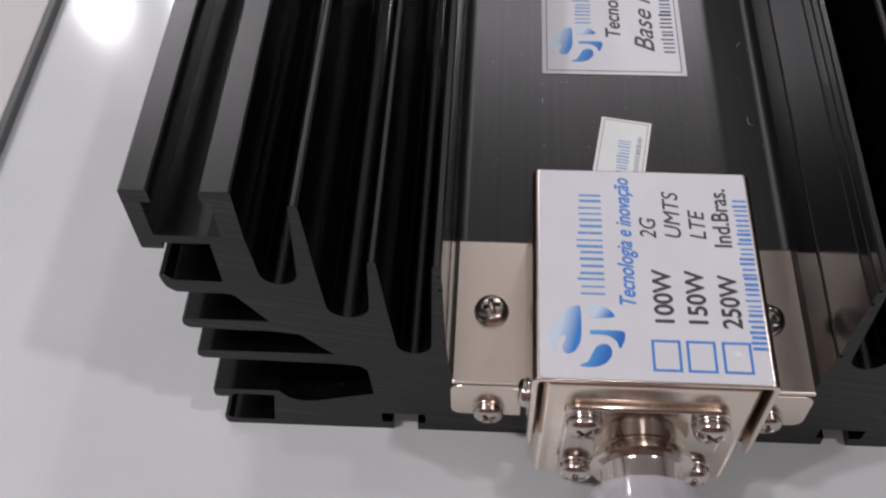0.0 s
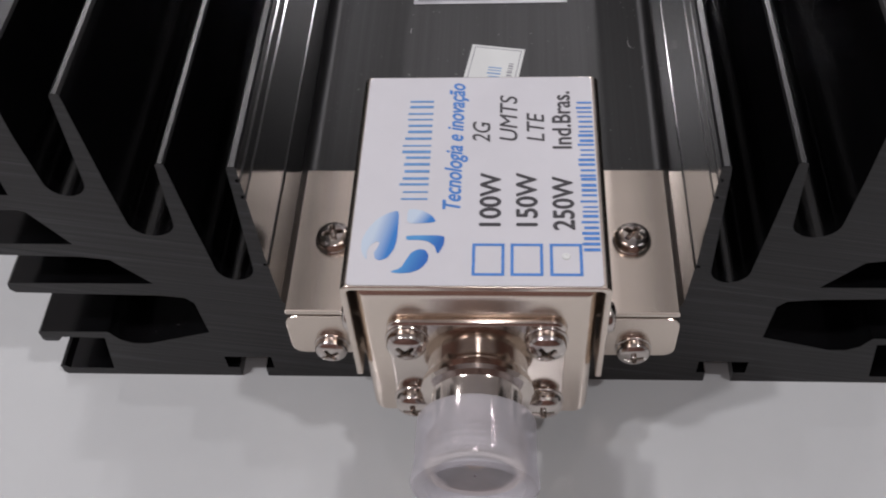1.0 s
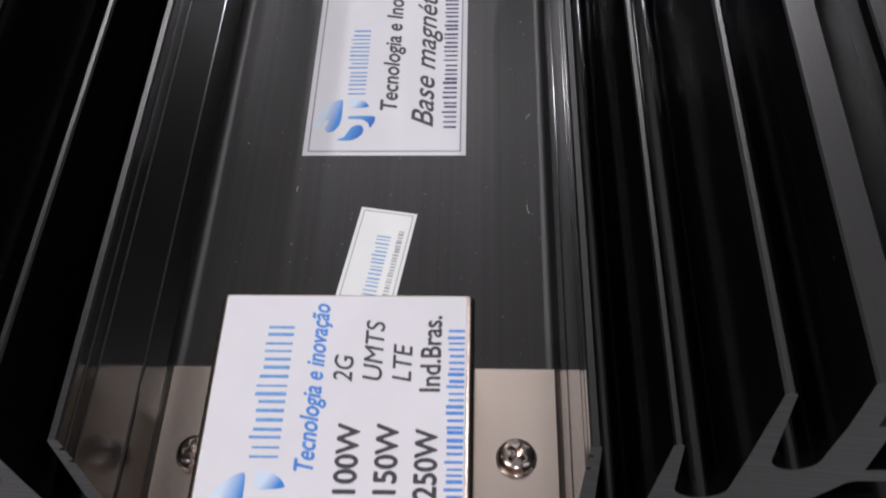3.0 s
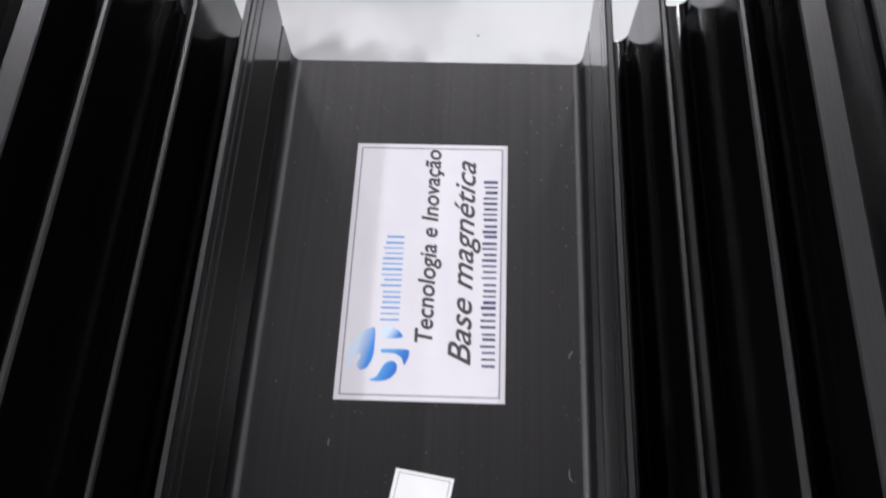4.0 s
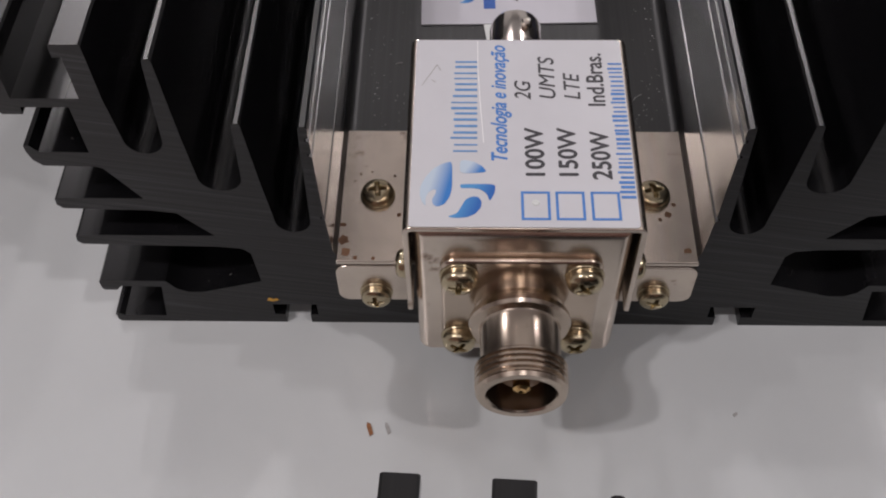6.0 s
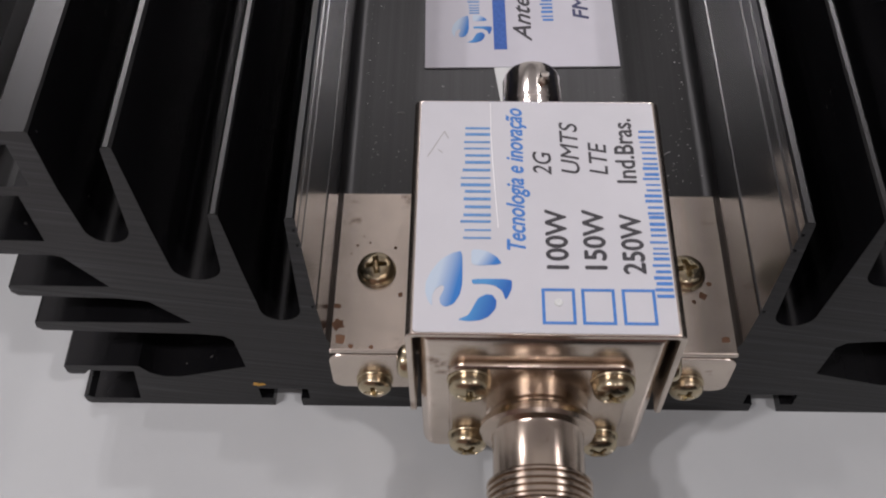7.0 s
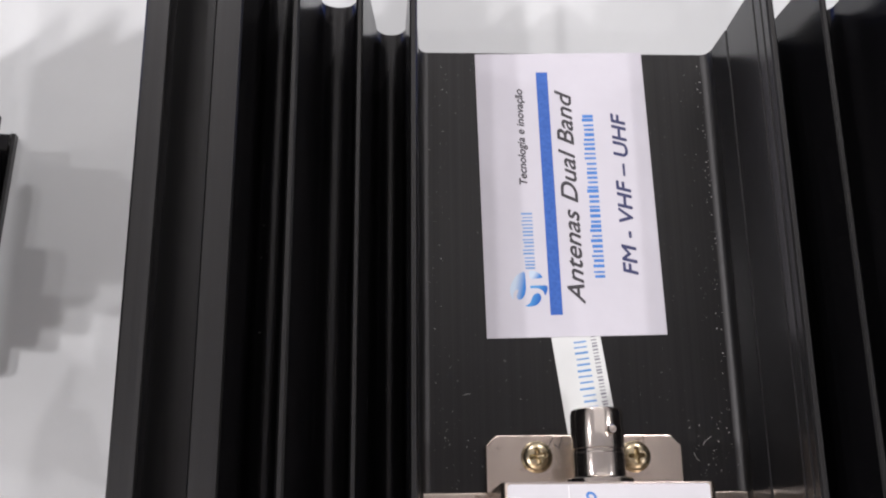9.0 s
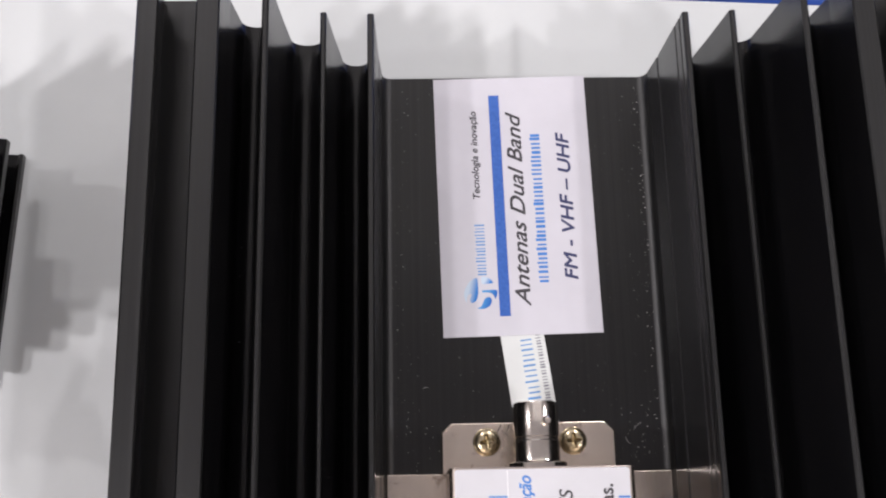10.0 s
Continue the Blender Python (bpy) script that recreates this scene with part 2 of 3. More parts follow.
def rounded(x0, x1, z0, z1, r, corners=(1, 1, 1, 1), steps=4):
    """Outline of a rectangle with rounded corners: bottom left, bottom right, top right, top left."""
    pts = []
    for (cx, cz, a0), on in zip(((x0 + r, z0 + r, 180), (x1 - r, z0 + r, 270), (x1 - r, z1 - r, 0), (x0 + r, z1 - r, 90)), corners):
        if on:
            for k in range(steps + 1):
                a = radians(a0 + 90 * k / steps)
                pts.append((cx + r * math.cos(a), cz + r * math.sin(a)))
        else:
            pts.append((x0 if a0 in (180, 90) else x1, z0 if a0 in (180, 270) else z1))
    return pts


def screw_mesh(radius, height, cross=True):
    """Domed pan head with a tapered cross recess and a flat washer under it, facing +z, seat at z = 0."""
    bm = bmesh.new()
    nr, ns = 26, 88
    arm, wide = radius * 0.54, radius * 0.12

    def step(a):
        a = min(1.0, max(0.0, a))
        return a * a * (3 - 2 * a)

    grid = []
    for i in range(nr + 1):
        r = radius * i / nr
        row = []
        for k in range(ns):
            t = 2 * math.pi * k / ns
            u, v = r * math.cos(t), r * math.sin(t)
            z = height * (0.42 + 0.58 * math.sqrt(max(0, 1 - (r / radius) ** 2.6)))
            if cross:
                cut = 0.0
                for a, b in ((abs(u), abs(v)), (abs(v), abs(u))):
                    half = wide * (1.15 - 0.35 * a / arm)
                    cut = max(cut, step((half - b) / (0.09 * radius) + 0.5) * step((arm - a) / (0.10 * radius) + 0.5) * (1 - 0.45 * a / arm))
                z -= height * 0.85 * cut
            row.append(bm.verts.new((u * MM, v * MM, z * MM)))
            if i == 0:
                break
        grid.append(row)
    rims = [(radius, 0.4), (radius * 1.05, 0.36), (radius * 1.07, 0.3), (radius * 1.07, -0.2)]
    for r, z in rims:
        grid.append([bm.verts.new((r * math.cos(2 * math.pi * k / ns) * MM, r * math.sin(2 * math.pi * k / ns) * MM, z * MM)) for k in range(ns)])
    for k in range(ns):
        j = (k + 1) % ns
        bm.faces.new((grid[0][0], grid[1][k], grid[1][j]))
        for a, b in zip(grid[1:], grid[2:]):
            bm.faces.new((a[k], b[k], b[j], a[j]))
    bmesh.ops.recalc_face_normals(bm, faces=bm.faces)
    me = bpy.data.meshes.new("screw")
    bm.to_mesh(me)
    bm.free()
    for f in me.polygons:
        f.use_smooth = True
    me.set_sharp_from_angle(angle=radians(50))
    return me


SCREWS = {}


def screw(parent, place, facing, mat, radius=3.1, height=2.3, spin=20.0, cross=True):
    key = (mat.name, radius, height, cross)
    if key not in SCREWS:
        SCREWS[key] = screw_mesh(radius, height, cross)
        SCREWS[key].materials.append(mat)
    ob = new("screw", SCREWS[key])
    turn = {"up": (0, 0), "front": (90, 0), "left": (0, -90), "right": (0, 90)}[facing]
    ob.parent = parent
    ob.matrix_local = pose(*(c * MM for c in place), *turn, 0) @ pose(0, 0, 0, 0, 0, spin)
    return ob


# ---- printing: letters lie in x, y and read along +y ----
def letters(parent, text, size, at, z, mat, width=None, shear=0.0, heavy=0.0, name="lettering", turn=90.0):
    """Text with its baseline start at (x, y) mm on the sheet; fitted to a width in mm."""
    cu = bpy.data.curves.new(name, "FONT")
    cu.body, cu.size, cu.shear = text, size * MM, shear
    tmp = new("tmp", cu)
    bpy.context.view_layer.update()
    me = bpy.data.meshes.new_from_object(tmp.evaluated_get(bpy.context.evaluated_depsgraph_get()))
    bpy.data.objects.remove(tmp)
    xs = [v.co.x for v in me.vertices]
    k = width * MM / (max(xs) - min(xs)) if width else 1.0
    for v in me.vertices:
        v.co.x *= k
    if heavy:
        bm = bmesh.new()
        for n, (dx, dy) in enumerate(((-1, 0), (1, 0), (0, -1), (0, 1))):
            old = len(bm.verts)
            bm.from_mesh(me)
            bm.verts.ensure_lookup_table()
            for v in bm.verts[old:]:
                v.co += Vector((dx * heavy, dy * heavy, n * 0.008)) * MM
        bm.to_mesh(me)
        bm.free()
    me.name = name
    me.materials.clear()
    me.materials.append(mat)
    ob = new(name, me)
    ob.parent = parent
    ob.matrix_local = pose(at[0] * MM, at[1] * MM, z * MM, 0, 0, turn)
    return ob


def patch(parent, pts, z, mat, name, thick=0.04):
    return part(name, plain(prism(pts, z, z + thick, "z")), mat, parent)


def strip(parent, x0, x1, y0, y1, z, mat, name="printed_bar"):
    return patch(parent, [(x0, y0), (x1, y0), (x1, y1), (x0, y1)], z, mat, name)


def word_bars(parent, x, y0, y1, tall, z, mat, count, weight=0.5, seed=1, lean=0.0):
    """A row of plain upright bars in the size and colour of a word, from y0 to y1; the word's foot is at x."""
    r = random.Random(seed)
    step = (y1 - y0) / count
    for k in range(count):
        h = tall * r.choice((1.0, 0.9, 0.94, 0.86))
        a = y0 + (k + r.uniform(-0.12, 0.12)) * step
        b = a + step * weight * r.uniform(0.7, 1.35)
        patch(parent, [(x, a), (x, b), (x - h, b + lean * h), (x - h, a + lean * h)], z, mat, "printed_bar")


def eased(pts, rounds=2, cut=0.16):
    """Rounds the corners of a closed outline a little."""
    for _ in range(rounds):
        out = []
        for (ax, ay), (bx, by) in zip(pts, pts[1:] + pts[:1]):
            out += [(ax + (bx - ax) * cut, ay + (by - ay) * cut), (bx - (bx - ax) * cut, by - (by - ay) * cut)]
        pts = out
    return pts


def emblem(parent, x, y, s, z):
    """A round emblem of four plain curved fields, s wide, its middle at x, y."""
    h = s / 2

    def put(pts, mat):
        patch(parent, [(x + u * h, y + v * h) for u, v in eased(pts)], z, mat, "emblem_field")

    put([(-0.15, 0.94), (-0.14, 0.03), (-0.2, -0.28), (-0.34, -0.53), (-0.53, -0.61), (-0.64, -0.53), (-0.67, -0.38), (-0.57, -0.16), (-0.56, -0.05),
         (-0.64, -0.03), (-0.77, -0.14), (-0.84, -0.33), (-0.82, -0.59), (-0.92, -0.46), (-0.99, -0.24), (-0.99, 0.03), (-0.88, 0.34), (-0.66, 0.67), (-0.4, 0.86)], FADE)
    put([(-0.26, -0.94), (0.0, -0.82), (0.11, -0.59), (0.22, -0.36), (0.4, -0.26), (0.55, -0.28), (0.64, -0.43), (0.62, -0.63), (0.47, -0.84), (0.26, -0.95), (0.0, -0.98)], DEEP)
    put([(0.06, 0.96), (0.06, 0.51), (0.79, 0.56), (0.66, 0.77), (0.44, 0.92), (0.22, 0.98)], FADE)
    put([(0.06, 0.15), (1.0, 0.16), (0.99, -0.12), (0.85, -0.43), (0.77, -0.16), (0.58, -0.01), (0.33, 0.02), (0.09, 0.01)], DEEP)


# ---- setting ----
def room():
    wall = mat_wall("wall_paint", (0.56, 0.56, 0.555))
    ceil = mat_wall("ceiling_paint", (0.88, 0.88, 0.875))
    # Unseen south wall: set near and dark red to stand in for a person's reflection.
    dark_red = mat_wall("reflection_red_brown", (0.19, 0.095, 0.075), 0.5)
    tile = mat_wall("floor_tile", (0.42, 0.41, 0.40), 0.35)
    x0, x1, y0, y1, z0 = -2400, 2400, -1450, 3200, -760
    top = CEILING * 1000
    w = 100
    for name, b in (
        ("wall_north", (x0 - w, x1 + w, y1, y1 + w, z0, top)), ("wall_south", (x0 - w, x1 + w, y0 - w, y0, z0, top)),
        ("wall_west", (x0 - w, x0, y0, y1, z0, top)), ("wall_east", (x1, x1 + w, y0, y1, z0, top)),
    ):
        tagged(part(name, plain(box(*b)), dark_red if name == "wall_south" else wall, None), "unseen red-brown wall, added for dark reflections in the metal" if name == "wall_south" else "plain white painted room wall", "wall", kind="structure")
    tagged(part("floor", plain(box(x0 - w, x1 + w, y0 - w, y1 + w, z0 - w, z0)), tile, None), "plain grey tiled room floor", "floor", kind="structure")
    tagged(part("ceiling", plain(box(x0 - w, x1 + w, y0 - w, y1 + w, top, top + w)), ceil, None), "plain white room ceiling", "ceiling", kind="structure")


def ceiling_lamps():
    rim, _, _, _ = material("white_lamp_rim", (0.8, 0.8, 0.8), 0.4)
    for x, y, watts in LAMPS:
        lamp = thing("ceiling_lamp", pose(x, y, CEILING), "round white ceiling lamp, switched on", "lamp", "ceiling lamps")
        part("rim", lathe([(78, 0), (78, -24), (70, -30), (62, -30), (62, -6), (0.5, -6)], 40, "z"), rim, lamp)
        data = bpy.data.lights.new("ceiling_lamp", "AREA")
        data.shape, data.size, data.energy, data.color = "DISK", 0.09, watts, (0.97, 0.93, 0.975)
        ob = new("lamp_light", data)
        ob.parent = lamp
        ob.location = (0, 0, -0.016)


def fill_panel():
    """An added fill panel, out of view, that brightens the plated boxes by reflection."""
    x, y, w, d = FILL_PANEL[:4]
    p = thing("fill_panel", pose(x, y, CEILING), "broad framed fill light, added unseen at the ceiling", "lamp")
    rim, _, _, _ = material("fill_panel_rim", (0.8, 0.8, 0.8), 0.4)
    w2, d2 = w * 500, d * 500
    for b in ((-w2 - 30, w2 + 30, -d2 - 30, -d2), (-w2 - 30, w2 + 30, d2, d2 + 30), (-w2 - 30, -w2, -d2, d2), (w2, w2 + 30, -d2, d2)):
        part("frame", plain(box(*b, -20, 0)), rim, p)
    data = bpy.data.lights.new("fill_panel", "AREA")
    data.shape, data.size, data.size_y, data.energy, data.color = "RECTANGLE", w, d, FILL_PANEL[4], (1.0, 0.95, 0.95)
    ob = new("fill_light", data)
    ob.parent = p
    ob.location = (0, 0, -0.01)


room()
ceiling_lamps()
fill_panel()


def table():
    t = thing("table", pose(0, 0, 0), "glossy white laminate table top with faint scuffs", "table")
    part("tabletop", plain(box(-700, 700, -500, 406.5, -28, 0)), TABLE, t, bevel=0.002)
    leg, _, _, _ = material("grey_leg", (0.35, 0.35, 0.36), 0.4)
    for x in (-640, 640):
        for y in (-440, 350):
            part("leg", plain(box(x - 22, x + 22, y - 22, y + 22, -760, -28)), leg, t)
    return t


table()


# ---- heat sinks ----
def mirror(pts):
    return [(-x, z) for x, z in reversed(pts)]


def half_body():
    """Right half of the core of the profile in mm, from the bottom middle to the channel floor."""
    slot = [(41.5, 0), (41.5, 3), (39.8, 3), (39.8, 6.8), (48.8, 6.8), (48.8, 3), (46.6, 3), (46.6, 0)]
    side = [(71.5, 0), (71.5, 2.2), (70, 13), (68.8, 15), (67.2, 12.4), (65, 11.2), (62, 11.2), (49.7, 15.2), (50.2, 24.6), (51.6, 26.2)]
    arm = [(56, 26.8), (56, 30.3), (61.6, 37.1), (66.5, 37.9), (66.5, 41.3), (71.3, 49.5), (72.5, 50), (72.5, 53.6), (72.5, 64.5), (72.5, 66.5), (66.7, 66.5)]
    valley = lambda xo, xi, z: [(xo + 0.1, z + 5.0)] + [((xo + xi) / 2 + (xo - xi) / 2 * math.cos(radians(a)), z + 3.4 - 3.4 * math.sin(radians(a))) for a in range(0, 181, 15)]
    top = valley(66.0, 59.5, 53.4) + [(59.5, 56.8), (56.3, 56.8)] + valley(55.7, 48.2, 43.6) + [(48.2, 47.0), (45.2, 47.0)] + valley(44.2, 37.7, 31.6) + [(37.7, 35.0), (35.0, 35.0)]
    return slot + side + arm + top + [(34.6, 26.2), (34.35, 25.0), (33.9, 24.1), (33.2, 23.55), (32.4, 23.4)]


def fin_outlines():
    """Outlines of the fins of the right half, by name."""
    notch = lambda x, z: [(x, z), (x + 0.7, z - 0.25), (x + 0.7, z - 0.75), (x, z - 1.0)]
    return [
        ("fin", [(35.0, 35.0), (37.7, 35.0), (36.9, 59.6), (36.6, 60), (35.7, 60), (35.4, 59.6)] + notch(35.4, 57.4) + notch(35.3, 53.6) + notch(35.1, 36.4)),
        ("fin", [(45.2, 47.0), (48.2, 47.0), (47.5, 60.4), (47.1, 60.8), (46.4, 60.8), (46.1, 60.4)]),
        ("fin", [(56.3, 56.8), (59.5, 56.8), (58.5, 74.6), (58.1, 75), (57.4, 75), (57.0, 74.6)]),
        ("fin", [(66.7, 66.5), (70.3, 66.5), (70.3, 75.3), (71.7, 75.3), (71.7, 77.5), (71.4, 77.9), (67.1, 77.9), (66.8, 77.5)]),
        ("edge_rail", [(72.5, 64.5), (80.3, 64.5), (80.4, 62.9), (83.7, 62.9), (84, 63.3), (84, 77.6), (83.6, 78), (79.8, 78), (79.5, 77.6), (79.5, 75), (81.2, 75), (81.2, 66.5), (72.5, 66.5)]),
        ("side_fin", [(72.5, 50), (81.3, 50.2), (82.6, 51.6), (83.1, 53.6), (83.1, 55.2), (82.2, 55.4), (81.0, 53.8), (72.5, 53.6)]),
        ("side_fin", [(66.5, 37.9), (81.6, 38.4), (82.5, 39.4), (82.4, 41), (81.9, 41.4), (66.5, 41.3)]),
        ("side_fin", [(56, 26.8), (81.4, 27.5), (82.2, 28.4), (82, 30), (81.5, 30.3), (56, 30.3)]),
        ("side_fin", [(70, 13), (78.0, 13.2), (79.2, 11.8), (81.6, 11.8), (82.1, 12.4), (82.1, 14.6), (81.7, 15), (68.8, 15)]),
        ("foot", [(71.5, 0), (81.4, 0), (81.9, 0.6), (82, 2.8), (81.2, 3.0), (80.2, 2.2), (71.5, 2.2)]),
    ]


def heat_sink(m, length, label, skin):
    hs = thing("heat_sink", m, label, "heat sink", "heat sinks on the table")
    half = half_body()
    core = part("core", prism(half + mirror(half), 0, length), [skin, SAWN, SATIN, FILLET], hs, soft_angle=32)
    # The corner fillet's highlight line is put into its paler colour.
    for f in core.data.polygons:
        if f.normal.z > 0.12 and 0.0232 < f.center.z < 0.0258 and abs(f.center.x) < 0.0348:
            f.material_index = 2 if f.normal.z > 0.99 else 3
    for name, pts in fin_outlines():
        for out in (pts, mirror(pts)):
            fin = part(name, prism(out, 0, length), [skin, SAWN, LIT_TOP], hs)
            # Upward faces take the paler tone in place of the lamps' reflection.
            for f in fin.data.polygons:
                if f.normal.z > 0.3 and f.center.z > 0.059:
                    f.material_index = 2
    return hs


POSE_A = pose(0, 0, 0)
POSE_B = pose(-0.0683, 0.2358, 0, 0, 0, math.degrees(0.046))
POSE_C = pose(-0.290, 0.285, 0)
sink_a = heat_sink(POSE_A, 168.5, "black anodised aluminium heat sink with clean sawn end", BLACK)
sink_b = heat_sink(POSE_B, 133.0, "black anodised aluminium heat sink with dusty channel", DUSTY)
sink_c = heat_sink(POSE_C, 65.0, "black anodised aluminium heat sink standing apart", BLACK)


# ---- connector boxes ----
FLOOR = 23.4


def threaded(y0, y1, r, pitch):
    pts, a = [], y0
    while a > y1 + pitch:
        pts += [(r, a), (r, a - 0.35 * pitch), (r - 0.55, a - 0.5 * pitch), (r - 0.55, a - 0.85 * pitch)]
        a -= pitch
    return pts


def rolled_plate(half, low, top, y, r, deep, thick):
    """A pressed sheet facing -y: flat face, rolled top and side edges with mitred corners, flanges deep behind it."""
    bm = bmesh.new()
    rings = [(r * math.sin(radians(a)), r - r * math.cos(radians(a))) for a in range(0, 91, 15)] + [(r, r + deep)]
    rows = []
    for out, back in rings:
        x, z = half - r + out, top - r + out
        rows.append([bm.verts.new(Vector(p) * MM) for p in ((-x, y + back, low), (-x, y + back, z), (x, y + back, z), (x, y + back, low))])
    bm.faces.new(rows[0])
    for a, b in zip(rows, rows[1:]):
        for k in range(3):
            bm.faces.new((a[k], a[k + 1], b[k + 1], b[k]))
    bmesh.ops.recalc_face_normals(bm, faces=bm.faces)
    face = max(bm.faces, key=lambda f: f.calc_area())
    if face.normal.y > 0:
        bmesh.ops.reverse_faces(bm, faces=bm.faces)
    bmesh.ops.solidify(bm, geom=bm.faces[:], thickness=thick * MM)
    bmesh.ops.recalc_face_normals(bm, faces=bm.faces)
    return bm


def connector_box(m, front, back, label, plate, shell, bolts, low, hang):
    bx = thing("connector_box", m, label, "connector box", "connector boxes on the heat sinks")
    top, lo = 49.5, FLOOR + 1.3
    # bent cover: top and two cheeks in one sheet
    out = [(20, lo)] + [(18.5 + 1.5 * math.cos(radians(a)), top - 1.5 + 1.5 * math.sin(radians(a))) for a in range(0, 91, 15)]
    out = mirror(out)[::-1] + out[::-1]
    inner = [(19, lo), (19, top - 1.4), (18.4, top - 1), (-18.4, top - 1), (-19, top - 1.4), (-19, lo)]
    part("cover", plain(prism(out + inner, front + 0.35, back)), plate, bx, bevel=0.0002, soft_angle=25)
    # chassis: hanging front plate, rolled back at its top and sides, and back plate
    part("front_plate", rolled_plate(18.4, hang, 48.3, front + 0.6, 2.6, 5.0, 1.0), plate, bx, soft_angle=28)
    part("back_plate", plain(box(-18.3, 18.3, back - 1.6, back - 0.4, lo, 47.2)), plate, bx, bevel=0.0002)
    part("base_plate", plain(box(-34.1, 34.1, -1.6, 31.4, FLOOR, FLOOR + 1.2)), plate, bx, bevel=0.0003)
    for s in (-1, 1):
        pts = rounded(20.6, 34.4, 11.4, FLOOR - 0.4, 2.2, (0, 1, 1, 0))
        part("ear", plain(prism(pts if s > 0 else mirror(pts), -1.7, -0.3)), plate, bx, bevel=0.0002)
        screw(bx, (s * 27.0, -1.7, 14.2), "front", bolts, 3.0, 2.6, R.uniform(0, 90))
        screw(bx, (s * 26.9, 14.2, FLOOR + 1.2), "up", bolts, 3.2, 2.3, R.uniform(0, 90))
        screw(bx, (s * 20.0, -8.5, 34.0), "right" if s > 0 else "left", bolts, 2.6, 2.0, R.uniform(0, 90))
    # threaded coaxial socket on a square flange
    f = front + 0.6
    cz = 27.8
    part("flange", plain(prism(rounded(-13.8, 13.8, cz - 13.8, cz + 13.8, 2.4), f - 1.3, f)), shell, bx, bevel=0.0005, soft_angle=40)
    for sx in (-10.7, 10.7):
        for sz in (low, 9.8):
            screw(bx, (sx, f - 1.3, cz + sz), "front", bolts, 3.15, 3.0, R.uniform(0, 90))
    e = f - 19.2
    prof = [(0.5, f - 1.2), (8.0, f - 1.2), (8.0, f - 2.5), (7.5, f - 2.8), (7.5, f - 3.2), (8.1, f - 3.4), (8.9, f - 4.1), (9.0, f - 5.2), (8.6, f - 5.8), (7.2, f - 6.1), (7.0, f - 6.6), (7.0, f - 13.2), (7.8, f - 13.7)]
    prof += threaded(f - 13.9, e + 0.9, 8.0, 1.05) + [(7.9, e + 0.7), (7.5, e), (6.2, e), (5.9, e + 0.4), (5.7, e + 9.0), (0.5, e + 9.0)]
    part("socket_shell", lathe(prof, 56, "y", (0, 0, cz)), shell, bx, soft_angle=28)
    part("insulator", lathe([(0.5, e + 8.0), (3.4, e + 8.0), (3.4, e + 3.4), (2.2, e + 3.2), (0.5, e + 3.2)], 32, "y", (0, 0, cz)), PTFE, bx, "brownish insulator in the socket")
    part("contact", lathe([(0.3, e + 3.2), (1.5, e + 3.2), (1.5, e + 1.4), (0.9, e + 1.0), (0.3, e + 1.3)], 20, "y", (0, 0, cz)), GOLD, bx, "gold contact tube")
    return bx


def box_label(bx, front, back, tick):
    """White vinyl label over the whole top of the box; the writing reads along the box."""
    z = 49.55
    lab = part("label", plain(prism(rounded(-18.9, 18.7, front + 0.6, back - 0.4, 0.6), z, z + 0.12, "z")), PAPER, bx, "white printed vinyl label")
    z += 0.14
    dy = (front + 14.5) * 0.8
    emblem(lab, -11.0, -5.6 + dy, 12.6, z)
    word_bars(lab, -7.7, 2.4 + dy, 25.3 + dy, 4.6, z, PALE, 16, 0.3, 3)
    letters(lab, "Tecnologia e inovação", 3.9, (-2.6, 0 + dy), z, BLUE, 27.8, 0.28, 0.09)
    for k, (watts, kind, w) in enumerate((("100W", "2G", 4.6), ("150W", "UMTS", 10.4), ("250W", "LTE", 6.4))):
        x = (3.6, 9.2, 14.8)[k]
        letters(lab, watts, 4.5, (x, -3.6 + dy), z, INK, 10.6, 0.0, 0.12)
        letters(lab, kind, 4.1, ((1.8, 6.2, 10.6)[k], 14.6 + dy), z, INK, w, 0.2, 0.04)
        x0, y0, s = (-0.5, 5.2, 11.0)[k], -12.1 + dy, 4.8
        for a in ((x0, x0 + s, y0, y0 + 0.45), (x0, x0 + s, y0 + 5.5, y0 + 5.95), (x0, x0 + 0.45, y0 + 0.45, y0 + 5.5), (x0 + s - 0.45, x0 + s, y0 + 0.45, y0 + 5.5)):
            strip(lab, *a, z, BLUE, "tick_box_line")
        if k == tick:
            part("ink_blob", lathe([(0.65, z), (0.58, z + 0.1), (0.35, z + 0.12), (0.2, z + 0.06)], 14, "z", (x0 + 2.4, y0 + 3.6, 0)), STRIP, lab, "small raised clear blob")
    letters(lab, "Ind.Bras.", 4.3, (14.9, 13.0 + dy), z, INK, 13.0, 0.0, 0.09)
    word_bars(lab, 18.5, -7.6 + dy, 24.4 + dy, 2.6, z, BLUE, 30, 0.42, 5)


FRONT_A, BACK_A, FRONT_B, BACK_B = -14.5, 30.3, -12.7, 31.7
box_a = connector_box(POSE_A, FRONT_A, BACK_A, "bright nickel-plated steel box with white label and capped socket", NICKEL, CHROME, STEEL, -8.4, 12.9)
box_label(box_a, FRONT_A, BACK_A, 2)
box_b = connector_box(POSE_B, FRONT_B, BACK_B, "tarnished nickel-plated steel box with white label and open socket", NICKEL_OLD, BRONZE, ZINC, -10.2, 10.8)
box_label(box_b, FRONT_B, BACK_B, 0)


